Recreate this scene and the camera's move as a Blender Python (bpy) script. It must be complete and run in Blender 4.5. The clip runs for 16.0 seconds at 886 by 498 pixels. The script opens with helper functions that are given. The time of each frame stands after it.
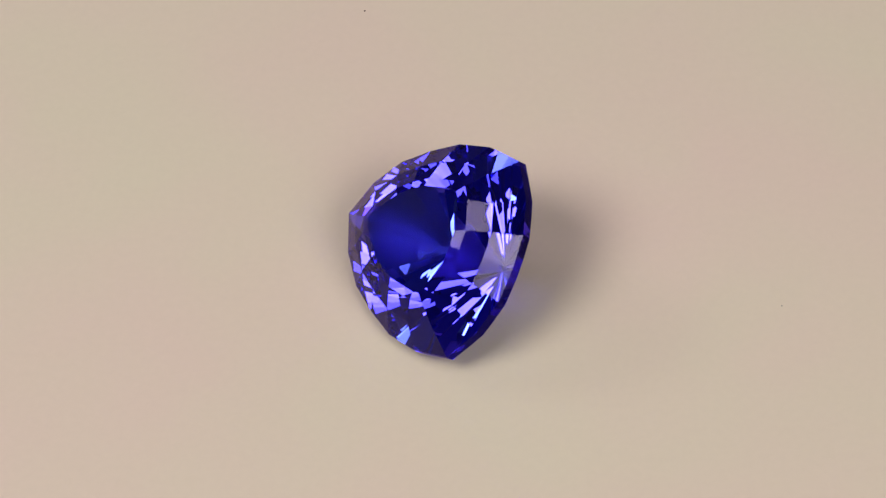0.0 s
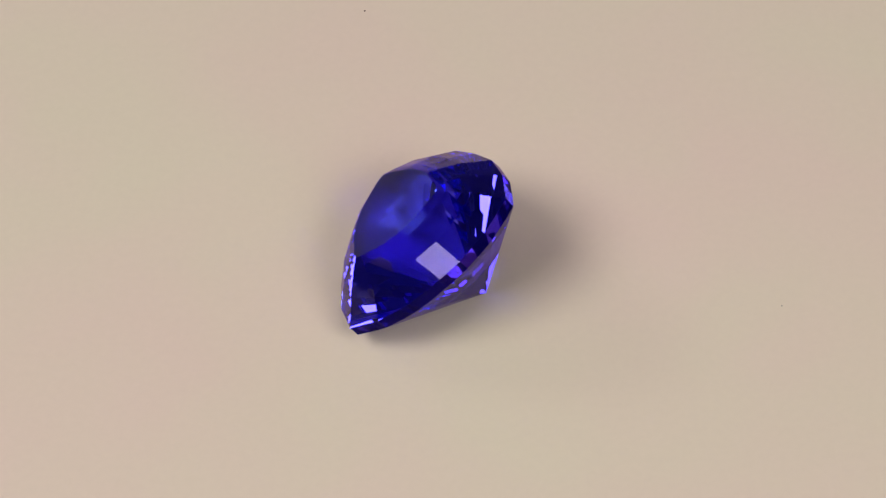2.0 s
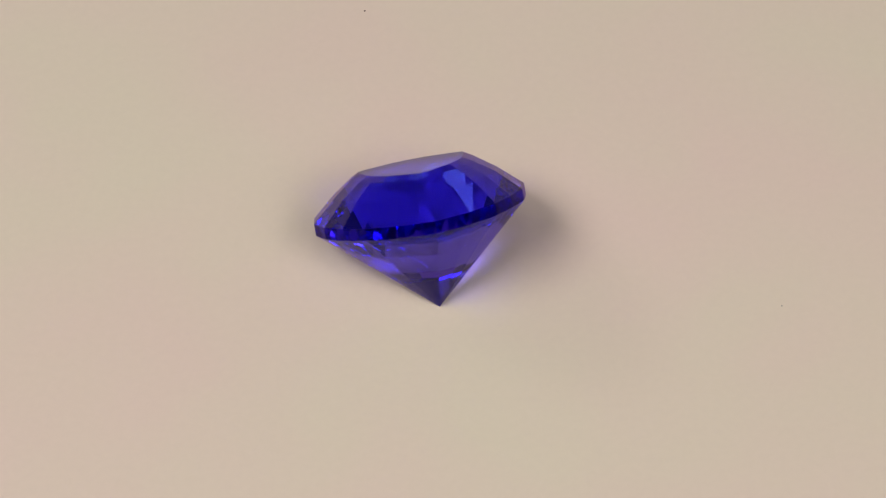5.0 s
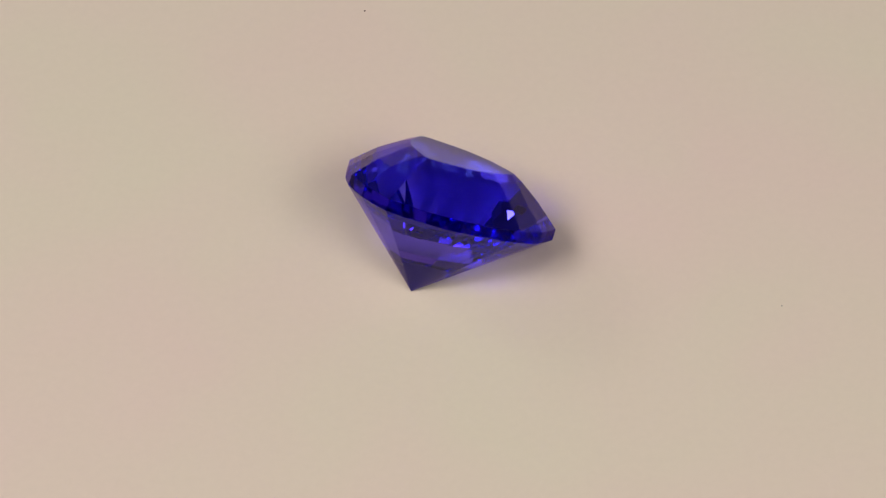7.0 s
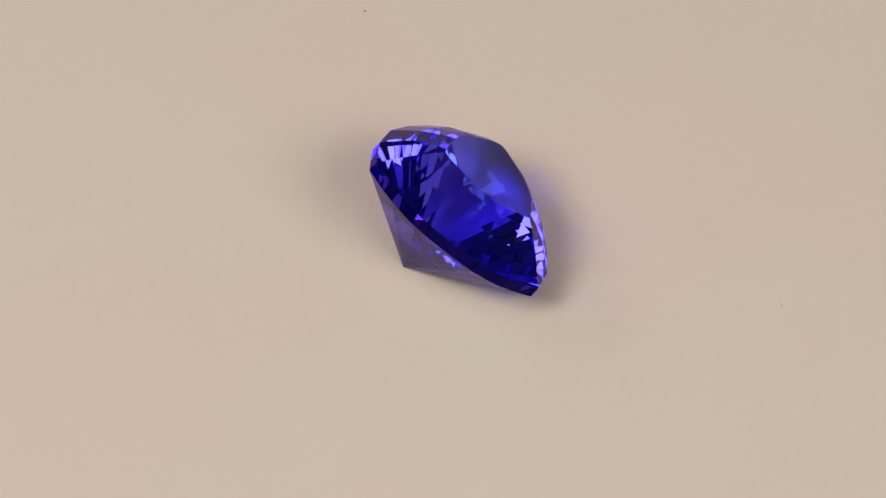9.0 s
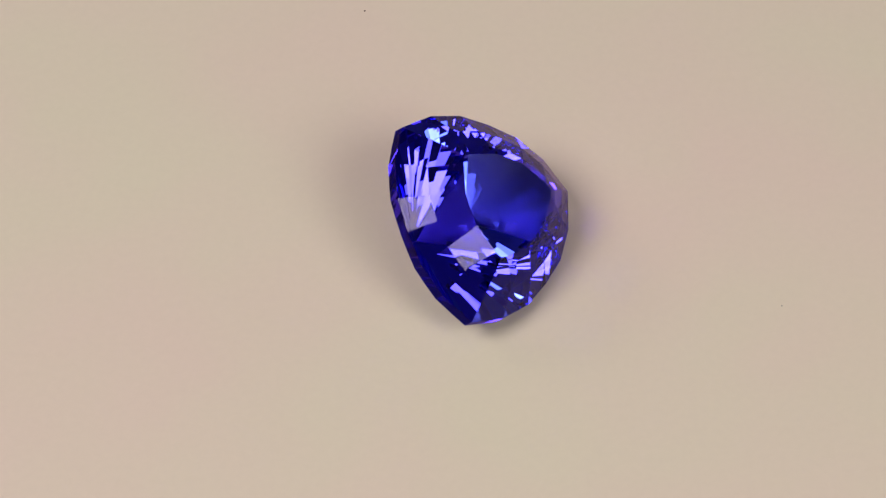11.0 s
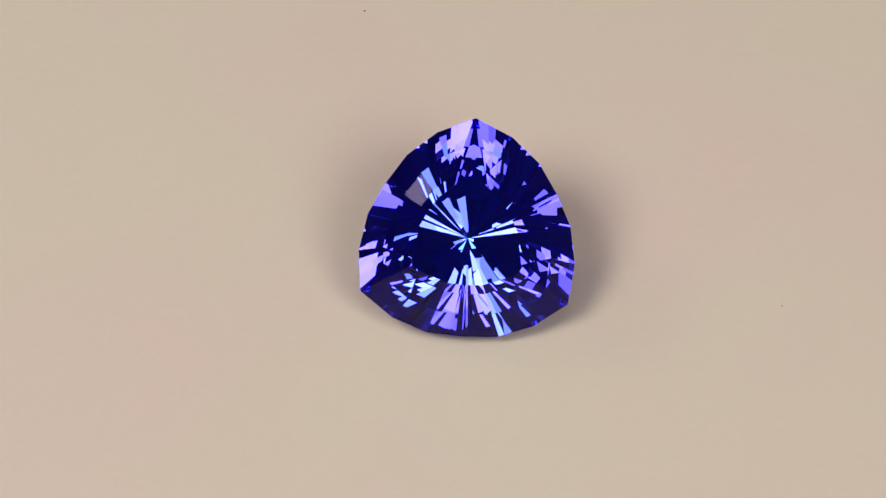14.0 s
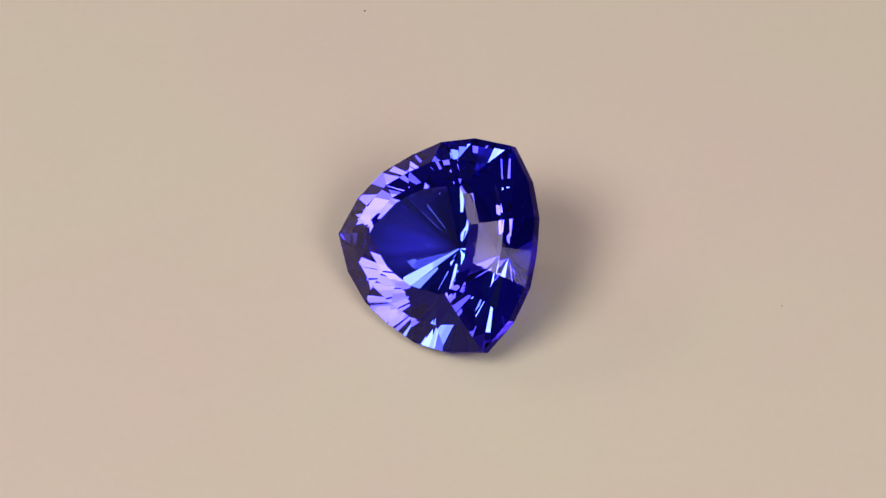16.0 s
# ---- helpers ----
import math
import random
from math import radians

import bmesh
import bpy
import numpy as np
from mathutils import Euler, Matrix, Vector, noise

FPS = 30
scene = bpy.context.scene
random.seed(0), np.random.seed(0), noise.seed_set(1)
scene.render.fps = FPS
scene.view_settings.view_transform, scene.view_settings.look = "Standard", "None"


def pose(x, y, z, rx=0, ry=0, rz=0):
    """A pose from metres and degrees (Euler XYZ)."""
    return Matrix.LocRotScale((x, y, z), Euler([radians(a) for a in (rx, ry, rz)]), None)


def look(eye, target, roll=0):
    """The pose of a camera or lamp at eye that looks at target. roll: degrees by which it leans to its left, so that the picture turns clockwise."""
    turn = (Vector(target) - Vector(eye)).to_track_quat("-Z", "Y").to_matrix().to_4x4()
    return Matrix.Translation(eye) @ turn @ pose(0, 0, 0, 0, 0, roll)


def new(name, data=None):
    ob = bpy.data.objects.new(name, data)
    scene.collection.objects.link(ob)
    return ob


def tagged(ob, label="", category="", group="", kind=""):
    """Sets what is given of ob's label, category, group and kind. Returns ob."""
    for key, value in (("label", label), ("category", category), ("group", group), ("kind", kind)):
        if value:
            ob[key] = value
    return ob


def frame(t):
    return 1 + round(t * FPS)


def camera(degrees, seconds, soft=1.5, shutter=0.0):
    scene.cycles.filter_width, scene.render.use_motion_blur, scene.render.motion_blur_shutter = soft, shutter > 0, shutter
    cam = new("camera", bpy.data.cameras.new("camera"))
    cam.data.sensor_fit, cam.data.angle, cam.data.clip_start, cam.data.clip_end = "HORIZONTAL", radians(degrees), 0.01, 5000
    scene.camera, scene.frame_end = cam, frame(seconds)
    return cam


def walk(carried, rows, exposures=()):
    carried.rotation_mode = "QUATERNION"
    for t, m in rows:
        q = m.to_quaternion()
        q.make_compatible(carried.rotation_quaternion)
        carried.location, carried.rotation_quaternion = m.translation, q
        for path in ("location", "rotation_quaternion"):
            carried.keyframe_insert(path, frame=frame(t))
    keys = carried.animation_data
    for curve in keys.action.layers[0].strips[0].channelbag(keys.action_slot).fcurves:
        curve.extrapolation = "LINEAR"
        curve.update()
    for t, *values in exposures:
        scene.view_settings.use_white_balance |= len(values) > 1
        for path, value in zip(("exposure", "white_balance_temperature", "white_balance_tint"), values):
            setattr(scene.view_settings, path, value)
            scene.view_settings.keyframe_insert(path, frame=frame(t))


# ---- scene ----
# Camera: a macro lens about 0.29 m from the stone, looking down at 49 degrees.
cam = camera(8.0, 16.0, soft=1.35)
EYE, TARGET, ROLL = (0.0, -0.192375, 0.221699), (-0.000255, 0.000795, 0.000690), -0.955
walk(cam, [(0.0, look(EYE, TARGET, ROLL)), (16.0, look(EYE, TARGET, ROLL))])

# ---- light ----
# Four LED panels: left and right of the camera, a small one hung overhead and one low at the far left; the dim room is
# added, unseen.
world = bpy.data.worlds.new("dim_room")
scene.world = world
world.use_nodes = True
world.node_tree.nodes["Background"].inputs[0].default_value = (0.9, 0.95, 1.0, 1)
world.node_tree.nodes["Background"].inputs[1].default_value = 0.02
scene.view_settings.exposure = 0.0
PANEL_GLOW = 11.15
scene.cycles.blur_glossy = 0.02
scene.cycles.max_bounces = 24
scene.cycles.glossy_bounces = 14
scene.cycles.transmission_bounces = 16


# ---- materials ----
def material(name):
    mat = bpy.data.materials.new(name)
    mat.use_nodes = True
    nt = mat.node_tree
    nt.nodes.clear()
    out = nt.nodes.new("ShaderNodeOutputMaterial")
    return mat, nt, out


def plain(name, colour, rough=0.5, metal=0.0, grain=0.0, scale=200.0, bump=0.0):
    mat, nt, out = material(name)
    bsdf = nt.nodes.new("ShaderNodeBsdfPrincipled")
    bsdf.inputs["Roughness"].default_value = rough
    bsdf.inputs["Metallic"].default_value = metal
    bsdf.inputs["Base Color"].default_value = (*colour, 1)
    if grain:
        co = nt.nodes.new("ShaderNodeTexCoord")
        tex = nt.nodes.new("ShaderNodeTexNoise")
        tex.inputs["Scale"].default_value, tex.inputs["Detail"].default_value = scale, 6
        nt.links.new(co.outputs["Object"], tex.inputs["Vector"])
        ramp = nt.nodes.new("ShaderNodeValToRGB")
        ramp.color_ramp.elements[0].color = (*[c * (1 - grain) for c in colour], 1)
        ramp.color_ramp.elements[1].color = (*[min(1, c * (1 + grain)) for c in colour], 1)
        ramp.color_ramp.elements[0].position, ramp.color_ramp.elements[1].position = 0.3, 0.7
        nt.links.new(tex.outputs["Fac"], ramp.inputs["Fac"])
        nt.links.new(ramp.outputs["Color"], bsdf.inputs["Base Color"])
        if bump:
            b = nt.nodes.new("ShaderNodeBump")
            b.inputs["Strength"].default_value, b.inputs["Distance"].default_value = bump, 0.0002
            nt.links.new(tex.outputs["Fac"], b.inputs["Height"])
            nt.links.new(b.outputs["Normal"], bsdf.inputs["Normal"])
    nt.links.new(bsdf.outputs[0], out.inputs[0])
    return mat


def cream_sheet():
    """Smooth cream board, faintly mottled from rosy to greenish beige, with a very fine tooth."""
    mat, nt, out = material("cream_board")
    bsdf = nt.nodes.new("ShaderNodeBsdfPrincipled")
    bsdf.inputs["Roughness"].default_value = 0.55
    bsdf.inputs["Specular IOR Level"].default_value = 0.25
    co = nt.nodes.new("ShaderNodeTexCoord")
    broad = nt.nodes.new("ShaderNodeTexNoise")
    broad.inputs["Scale"].default_value, broad.inputs["Detail"].default_value = 55, 3
    tone = nt.nodes.new("ShaderNodeValToRGB")
    tone.color_ramp.elements[0].color, tone.color_ramp.elements[0].position = (0.676, 0.523, 0.394, 1), 0.34
    tone.color_ramp.elements[1].color, tone.color_ramp.elements[1].position = (0.647, 0.557, 0.382, 1), 0.66
    fine = nt.nodes.new("ShaderNodeTexNoise")
    fine.inputs["Scale"].default_value, fine.inputs["Detail"].default_value = 2500, 5
    mix = nt.nodes.new("ShaderNodeMix")
    mix.data_type, mix.blend_type = "RGBA", "MULTIPLY"
    mix.inputs["Factor"].default_value = 0.05
    bump = nt.nodes.new("ShaderNodeBump")
    bump.inputs["Strength"].default_value, bump.inputs["Distance"].default_value = 0.08, 0.00005
    for tex in (broad, fine):
        nt.links.new(co.outputs["Object"], tex.inputs["Vector"])
    nt.links.new(broad.outputs["Fac"], tone.inputs["Fac"])
    nt.links.new(tone.outputs["Color"], mix.inputs["A"])
    nt.links.new(fine.outputs["Fac"], mix.inputs["B"])
    nt.links.new(mix.outputs["Result"], bsdf.inputs["Base Color"])
    nt.links.new(fine.outputs["Fac"], bump.inputs["Height"])
    nt.links.new(bump.outputs["Normal"], bsdf.inputs["Normal"])
    nt.links.new(bsdf.outputs[0], out.inputs[0])
    return mat


def gem_glass(name, through_tint, inner_tint, rough, sheen=(0.86, 0.71, 1), polish=1.31):
    """Violet-blue crystal: outside reflections coloured by sheen and weakened by polish, deep colour gathered at each
    total reflection within.
    """
    mat, nt, out = material(name)
    fres = nt.nodes.new("ShaderNodeFresnel")
    fres.inputs["IOR"].default_value = 1.70
    total = nt.nodes.new("ShaderNodeMath")
    total.operation = "GREATER_THAN"
    total.inputs[1].default_value = 0.995
    tint = nt.nodes.new("ShaderNodeMix")
    tint.data_type = "RGBA"
    tint.inputs["A"].default_value, tint.inputs["B"].default_value = (*sheen, 1), (*inner_tint, 1)
    gloss = nt.nodes.new("ShaderNodeBsdfGlossy")
    bend = nt.nodes.new("ShaderNodeBsdfRefraction")
    bend.inputs["Color"].default_value = (*through_tint, 1)
    bend.inputs["IOR"].default_value = 1.70
    gloss.inputs["Roughness"].default_value = bend.inputs["Roughness"].default_value = rough
    mix = nt.nodes.new("ShaderNodeMixShader")
    nt.links.new(fres.outputs[0], total.inputs[0])
    nt.links.new(total.outputs[0], tint.inputs["Factor"])
    nt.links.new(tint.outputs["Result"], gloss.inputs["Color"])
    soft = nt.nodes.new("ShaderNodeMath")
    soft.operation = "POWER"
    soft.inputs[1].default_value = polish
    nt.links.new(fres.outputs[0], soft.inputs[0])
    nt.links.new(soft.outputs[0], mix.inputs[0])
    nt.links.new(bend.outputs[0], mix.inputs[1])
    nt.links.new(gloss.outputs[0], mix.inputs[2])
    nt.links.new(mix.outputs[0], out.inputs[0])
    return mat


def glow(name, colour, strength, edge=0.28):
    """An LED diffuser, brightest in its middle and dimmer towards the rim."""
    mat, nt, out = material(name)
    em = nt.nodes.new("ShaderNodeEmission")
    em.inputs["Color"].default_value = (*colour, 1)
    co = nt.nodes.new("ShaderNodeTexCoord")
    size = nt.nodes.new("ShaderNodeVectorMath")
    size.operation = "LENGTH"
    fall = nt.nodes.new("ShaderNodeMapRange")
    fall.interpolation_type = "SMOOTHSTEP"
    fall.inputs["From Min"].default_value, fall.inputs["From Max"].default_value = 0.01, 0.15
    fall.inputs["To Min"].default_value, fall.inputs["To Max"].default_value = strength * 1.15, strength * 1.15 * edge
    nt.links.new(co.outputs["Object"], size.inputs[0])
    nt.links.new(size.outputs["Value"], fall.inputs["Value"])
    nt.links.new(fall.outputs["Result"], em.inputs["Strength"])
    nt.links.new(em.outputs[0], out.inputs[0])
    return mat


BOARD = cream_sheet()
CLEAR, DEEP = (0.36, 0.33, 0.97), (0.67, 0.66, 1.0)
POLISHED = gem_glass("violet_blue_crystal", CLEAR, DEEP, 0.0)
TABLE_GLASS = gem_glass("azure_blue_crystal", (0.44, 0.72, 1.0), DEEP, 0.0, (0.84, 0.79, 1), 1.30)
# Same crystal, its tint lowered here to darken the stone in side views.
PAVILION_GLASS = gem_glass("violet_crystal_dimmed", (0.275, 0.20, 0.74), DEEP, 0.0, (0.86, 0.74, 1), 1.42)
GIRDLE = gem_glass("satin_crystal", (0.22, 0.11, 0.66), (0.36, 0.26, 0.85), 0.08, (0.6, 0.45, 1), 1.7)
LED_WARM = glow("led_diffuser_warm", (0.95, 0.95, 1.0), PANEL_GLOW * 0.90)
LED_COOL = glow("led_diffuser_cool", (0.93, 0.92, 1.0), PANEL_GLOW * 1.15, 0.6)
LED_DIM = glow("led_diffuser_dim", (0.90, 0.89, 1.0), PANEL_GLOW * 0.52)
BLACK = plain("black_anodised", (0.02, 0.02, 0.022), 0.4, 0.0, 0.2, 60)
# Unseen room: lilac and blue ambient light is put into these colours.
WALL = plain("unseen_wall_lilac", (0.42, 0.38, 0.62), 0.8, 0.0, 0.08, 5)
CEILING = plain("unseen_ceiling_blue", (0.42, 0.44, 0.90), 0.9, 0.0, 0.08, 5)
DUST = plain("brown_lint", (0.10, 0.05, 0.04), 0.9, 0.0, 0.3, 20000)
LINT = plain("grey_lint", (0.42, 0.36, 0.28), 0.9, 0.0, 0.2, 20000)


# ---- building helpers ----
def part(name, bm, mat, parent=None, label=""):
    me = bpy.data.meshes.new(name)
    bm.to_mesh(me)
    bm.free()
    me.materials.append(mat)
    ob = new(name, me)
    if parent:
        ob.parent = parent
    return tagged(ob, label)


def box(bm, x0, x1, y0, y1, z0, z1):
    m = Matrix.Translation(((x0 + x1) / 2, (y0 + y1) / 2, (z0 + z1) / 2)) @ Matrix.Diagonal((x1 - x0, y1 - y0, z1 - z0, 1))
    return bmesh.ops.create_cube(bm, size=1, matrix=m)["verts"]


def thing(name, m, label, category, group=""):
    ob = new(name)
    ob.empty_display_size = 0.005
    ob.matrix_basis = m
    return tagged(ob, label, category, group)


# ---- the setting ----
def setting():
    bm = bmesh.new()
    box(bm, -0.35, 0.35, -0.20, 0.45, -0.005, 0.0)
    tagged(part("ground", bm, BOARD), "smooth cream board, faintly mottled, under the stone", "board", kind="structure")
    # Floor, walls and ceiling are added out of view for bounce and reflections.
    bm = bmesh.new()
    box(bm, -1.0, 1.0, -1.0, 1.0, -0.06, -0.005)
    tagged(part("floor", bm, WALL), "unseen lilac-grey floor added under the board", "floor", kind="structure")
    for name, b in (("wall_north", (-1.0, 1.0, 1.0, 1.1)), ("wall_south", (-1.0, 1.0, -1.1, -1.0)),
                    ("wall_east", (1.0, 1.1, -1.1, 1.1)), ("wall_west", (-1.1, -1.0, -1.1, 1.1))):
        bm = bmesh.new()
        box(bm, *b, -0.06, 1.2)
        tagged(part(name, bm, WALL), "plain unseen lilac-grey wall, added for the stone to reflect", "wall", kind="structure")
    bm = bmesh.new()
    box(bm, -1.1, 1.1, -1.1, 1.1, 1.2, 1.3)
    tagged(part("ceiling", bm, CEILING), "plain unseen blue ceiling, added to light the stone bluish", "ceiling", kind="structure")


# ---- lamps ----
def led_panel(azimuth, elevation, distance, width, height, led, hung=False):
    """A flat LED panel facing the stone: housing, diffuser and a pole. Azimuth from the camera's side, east positive."""
    a, e = radians(azimuth), radians(elevation)
    eye = Vector((math.sin(a) * math.cos(e), -math.cos(a) * math.cos(e), math.sin(e))) * distance
    lamp = thing("led_panel", look(eye, (0, 0, 0.003)), "flat white LED panel light in a black frame", "lamp", "panel lights")
    w, h = width / 2, height / 2
    bm = bmesh.new()
    box(bm, -w - 0.012, w + 0.012, -h - 0.012, h + 0.012, 0.004, 0.024)
    part("housing", bm, BLACK, lamp)
    bm = bmesh.new()
    bm.faces.new([bm.verts.new(c) for c in ((-w, h, 0), (w, h, 0), (w, -h, 0), (-w, -h, 0))])
    part("diffuser", bm, led, lamp, "glowing white diffuser")
    # Held by a pole behind the housing: down to a round foot on the floor, or up to the ceiling.
    back = lamp.matrix_basis @ (Vector((0, 0, 0.024)) if hung else Vector((0, -h - 0.008, 0.014)))
    inv = lamp.matrix_basis.inverted()
    low, high = (back.z, 1.2) if hung else (-0.005, back.z)
    bm = bmesh.new()
    bmesh.ops.create_cone(bm, cap_ends=True, segments=20, radius1=0.006, radius2=0.006, depth=high - low,
                          matrix=inv @ Matrix.Translation((back.x, back.y, (low + high) / 2)))
    part("pole", bm, BLACK, lamp)
    bm = bmesh.new()
    bmesh.ops.create_cone(bm, cap_ends=True, segments=32, radius1=0.06, radius2=0.055, depth=0.008,
                          matrix=inv @ Matrix.Translation((back.x, back.y, 1.196 if hung else -0.001)))
    part("ceiling_plate" if hung else "foot", bm, BLACK, lamp)
    return lamp


# ---- the stone ----
SIZE = 0.001
RADII = (5.49, 5.03, 4.72, 4.53, 4.72, 5.03)      # outline every 20 degrees from one corner to the next
CULET = -4.43
TABLE = 2.258
SIDE = 4.52                                       # distance of a side's middle facets from the axis
# Rows of facets, for the middle of a side: distance from the axis, height, slope in degrees.
CROWN = ((4.52, 0.34, 45.0), (3.50, 1.36, 36.0), (2.57, 2.036, 29.0))
CORNER_CROWN = ((5.02, 0.34, 42.07), (3.89, 1.36, 36.6), (2.98, 2.036, 30.3))  # the facets that meet at a corner
RIM = -0.20                                       # the girdle's lower edge
SPLIT = 1.8                                       # how far each of a pair of pavilion facets turns from its girdle edge, in degrees


def cut(bm, point, normal):
    """Cut away all that lies past the plane and close the wound with one facet."""
    geom = bm.verts[:] + bm.edges[:] + bm.faces[:]
    r = bmesh.ops.bisect_plane(bm, geom=geom, dist=1e-7, plane_co=point, plane_no=normal, clear_outer=True)
    edges = [e for e in r["geom_cut"] if isinstance(e, bmesh.types.BMEdge) and e.is_boundary]
    if len(edges) > 2:
        bmesh.ops.contextual_create(bm, geom=edges)


def facet_planes():
    """Every facet as (point, outward normal), in millimetres, the axis along z."""
    ring = []
    for i in range(18):
        a = radians(20 * i)
        ring.append(Vector((RADII[i % 6] * math.cos(a), RADII[i % 6] * math.sin(a), 0)))
    planes = [(Vector((0, 0, TABLE)), Vector((0, 0, 1)))]
    rng = random.Random(11)                       # a hand-cut stone: no two facets sit quite alike
    for i in range(18):
        p, q = ring[i], ring[(i + 1) % 18]
        out = Vector((q.y - p.y, p.x - q.x, 0)).normalized()
        planes.append((p, out))
        far = p.dot(out) / SIDE
        corner = i % 6 in (0, 5)
        for reach, height, slope in CORNER_CROWN if corner else CROWN:
            e = radians(slope) if corner else math.atan(math.tan(radians(slope)) / far)
            planes.append((out * reach * (1 if corner else far) + Vector((0, 0, height)), out * math.sin(e) + Vector((0, 0, math.cos(e)))))
        for s in (-1, 1):                         # the pavilion: a pair of narrow facets from each girdle edge to the culet
            way = Matrix.Rotation(radians(SPLIT * s + rng.uniform(-0.3, 0.3)), 3, "Z") @ out
            e = math.atan((RIM - CULET) / p.lerp(q, 0.5 + 0.25 * s).dot(way)) + radians(rng.uniform(-0.10, 0.10))
            planes.append((Vector((0, 0, CULET - rng.uniform(0, 0.012))), way * math.sin(e) - Vector((0, 0, math.cos(e)))))
    return planes


def gemstone():
    # The stone's own axes as it lies tilted on its pavilion, and the middle of its girdle.
    n = Vector((0.07143, -0.64867, 0.75771)).normalized()
    x = Vector((-0.00569, 0.75937, 0.65063))
    x = (x - n * x.dot(n)).normalized()
    y = n.cross(x)
    seat = Matrix((x, y, n)).transposed().to_4x4()
    seat.translation = (1.0429, -0.8562, 3.3809)
    bm = bmesh.new()
    bmesh.ops.create_cube(bm, size=16)
    for point, normal in facet_planes():
        cut(bm, point, normal)
    bmesh.ops.remove_doubles(bm, verts=bm.verts, dist=1e-4)
    bmesh.ops.dissolve_degenerate(bm, edges=bm.edges, dist=1e-4)
    bmesh.ops.recalc_face_normals(bm, faces=bm.faces)
    kind_of = {}
    for f in bm.faces:
        z = f.normal.z
        kind_of[f.index] = "table_facet" if z > 0.99 else "crown" if z > 0.1 else "girdle" if z > -0.1 else "pavilion"
    bmesh.ops.transform(bm, matrix=seat, verts=bm.verts)
    drop = min(v.co.z for v in bm.verts)
    bmesh.ops.transform(bm, matrix=Matrix.Scale(SIZE, 4) @ Matrix.Translation((0, 0, -drop)), verts=bm.verts)
    stone = thing("gemstone", Matrix(), "violet-blue trillion-cut faceted gemstone lying tilted on cream board", "gemstone")
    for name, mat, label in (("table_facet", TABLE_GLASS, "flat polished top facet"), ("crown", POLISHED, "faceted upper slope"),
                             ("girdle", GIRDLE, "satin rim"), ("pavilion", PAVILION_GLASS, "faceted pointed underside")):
        piece = bm.copy()
        piece.faces.ensure_lookup_table()
        gone = [f for f in piece.faces if kind_of[f.index] != name]
        bmesh.ops.delete(piece, geom=gone, context="FACES")
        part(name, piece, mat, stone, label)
    bm.free()
    return stone


def dust_speck(x, y, r, mat, label):
    bm = bmesh.new()
    bmesh.ops.create_icosphere(bm, subdivisions=2, radius=r)
    for v in bm.verts:
        v.co *= 1 + 0.35 * noise.noise(v.co * 9000 + Vector((x * 500, 0, 0)))
        v.co.z *= 0.6
    low = min(v.co.z for v in bm.verts)
    bmesh.ops.translate(bm, verts=bm.verts, vec=(x, y, -low))
    tagged(part("dust_speck", bm, mat), label, "dust")


setting()
led_panel(32, 46, 0.50, 0.26, 0.20, LED_WARM)
led_panel(-51, 54, 0.50, 0.245, 0.195, LED_COOL)
led_panel(5.5, 75.3, 0.60, 0.126, 0.112, LED_DIM, True)
led_panel(-114.5, 38, 0.55, 0.16, 0.10, LED_DIM)
STONE = gemstone()
dust_speck(-0.00385, 0.01665, 0.000046, DUST, "tiny dark brown speck of dust on the cream board")
dust_speck(0.01532, -0.00242, 0.000045, LINT, "tiny pale grey crumb of lint on the cream board")


def motions():
    # The stone turns clockwise seen from above, once in 16.7 s.
    # Seconds, the turn's lead or lag in degrees, and the small wander of its centre in millimetres.
    drift = ((0.0, -1.10, 0.036, -0.020), (0.8, -0.70, 0.015, -0.018), (1.5, -0.40, -0.012, -0.017), (2.5, 0.10, 0.002, -0.036),
             (3.5, 0.45, -0.015, -0.058), (4.2, 0.72, -0.020, -0.066), (6.3, -0.25, 0.002, 0.040), (7.5, -0.42, 0.012, 0.052),
             (8.5, -0.22, 0.034, 0.012), (9.2, -0.30, 0.012, -0.004), (11.4, -0.05, 0.050, 0.036), (12.0, -0.12, 0.085, 0.047),
             (12.8, -0.27, 0.040, 0.054), (13.7, -0.13, -0.023, 0.076), (14.5, 0.00, -0.055, 0.094), (15.4, 0.10, -0.095, 0.087),
             (16.0, 0.40, -0.104, 0.082))
    when = [d[0] for d in drift]
    rows = []
    for i in range(65):
        t = i * 0.25
        late, x, y = (float(np.interp(t, when, [d[k] for d in drift])) for k in (1, 2, 3))
        rows.append((t, pose(x * SIZE, y * SIZE, 0, 0, 0, -21.597 * (t - 13.7) + late)))
    walk(STONE, rows)


motions()
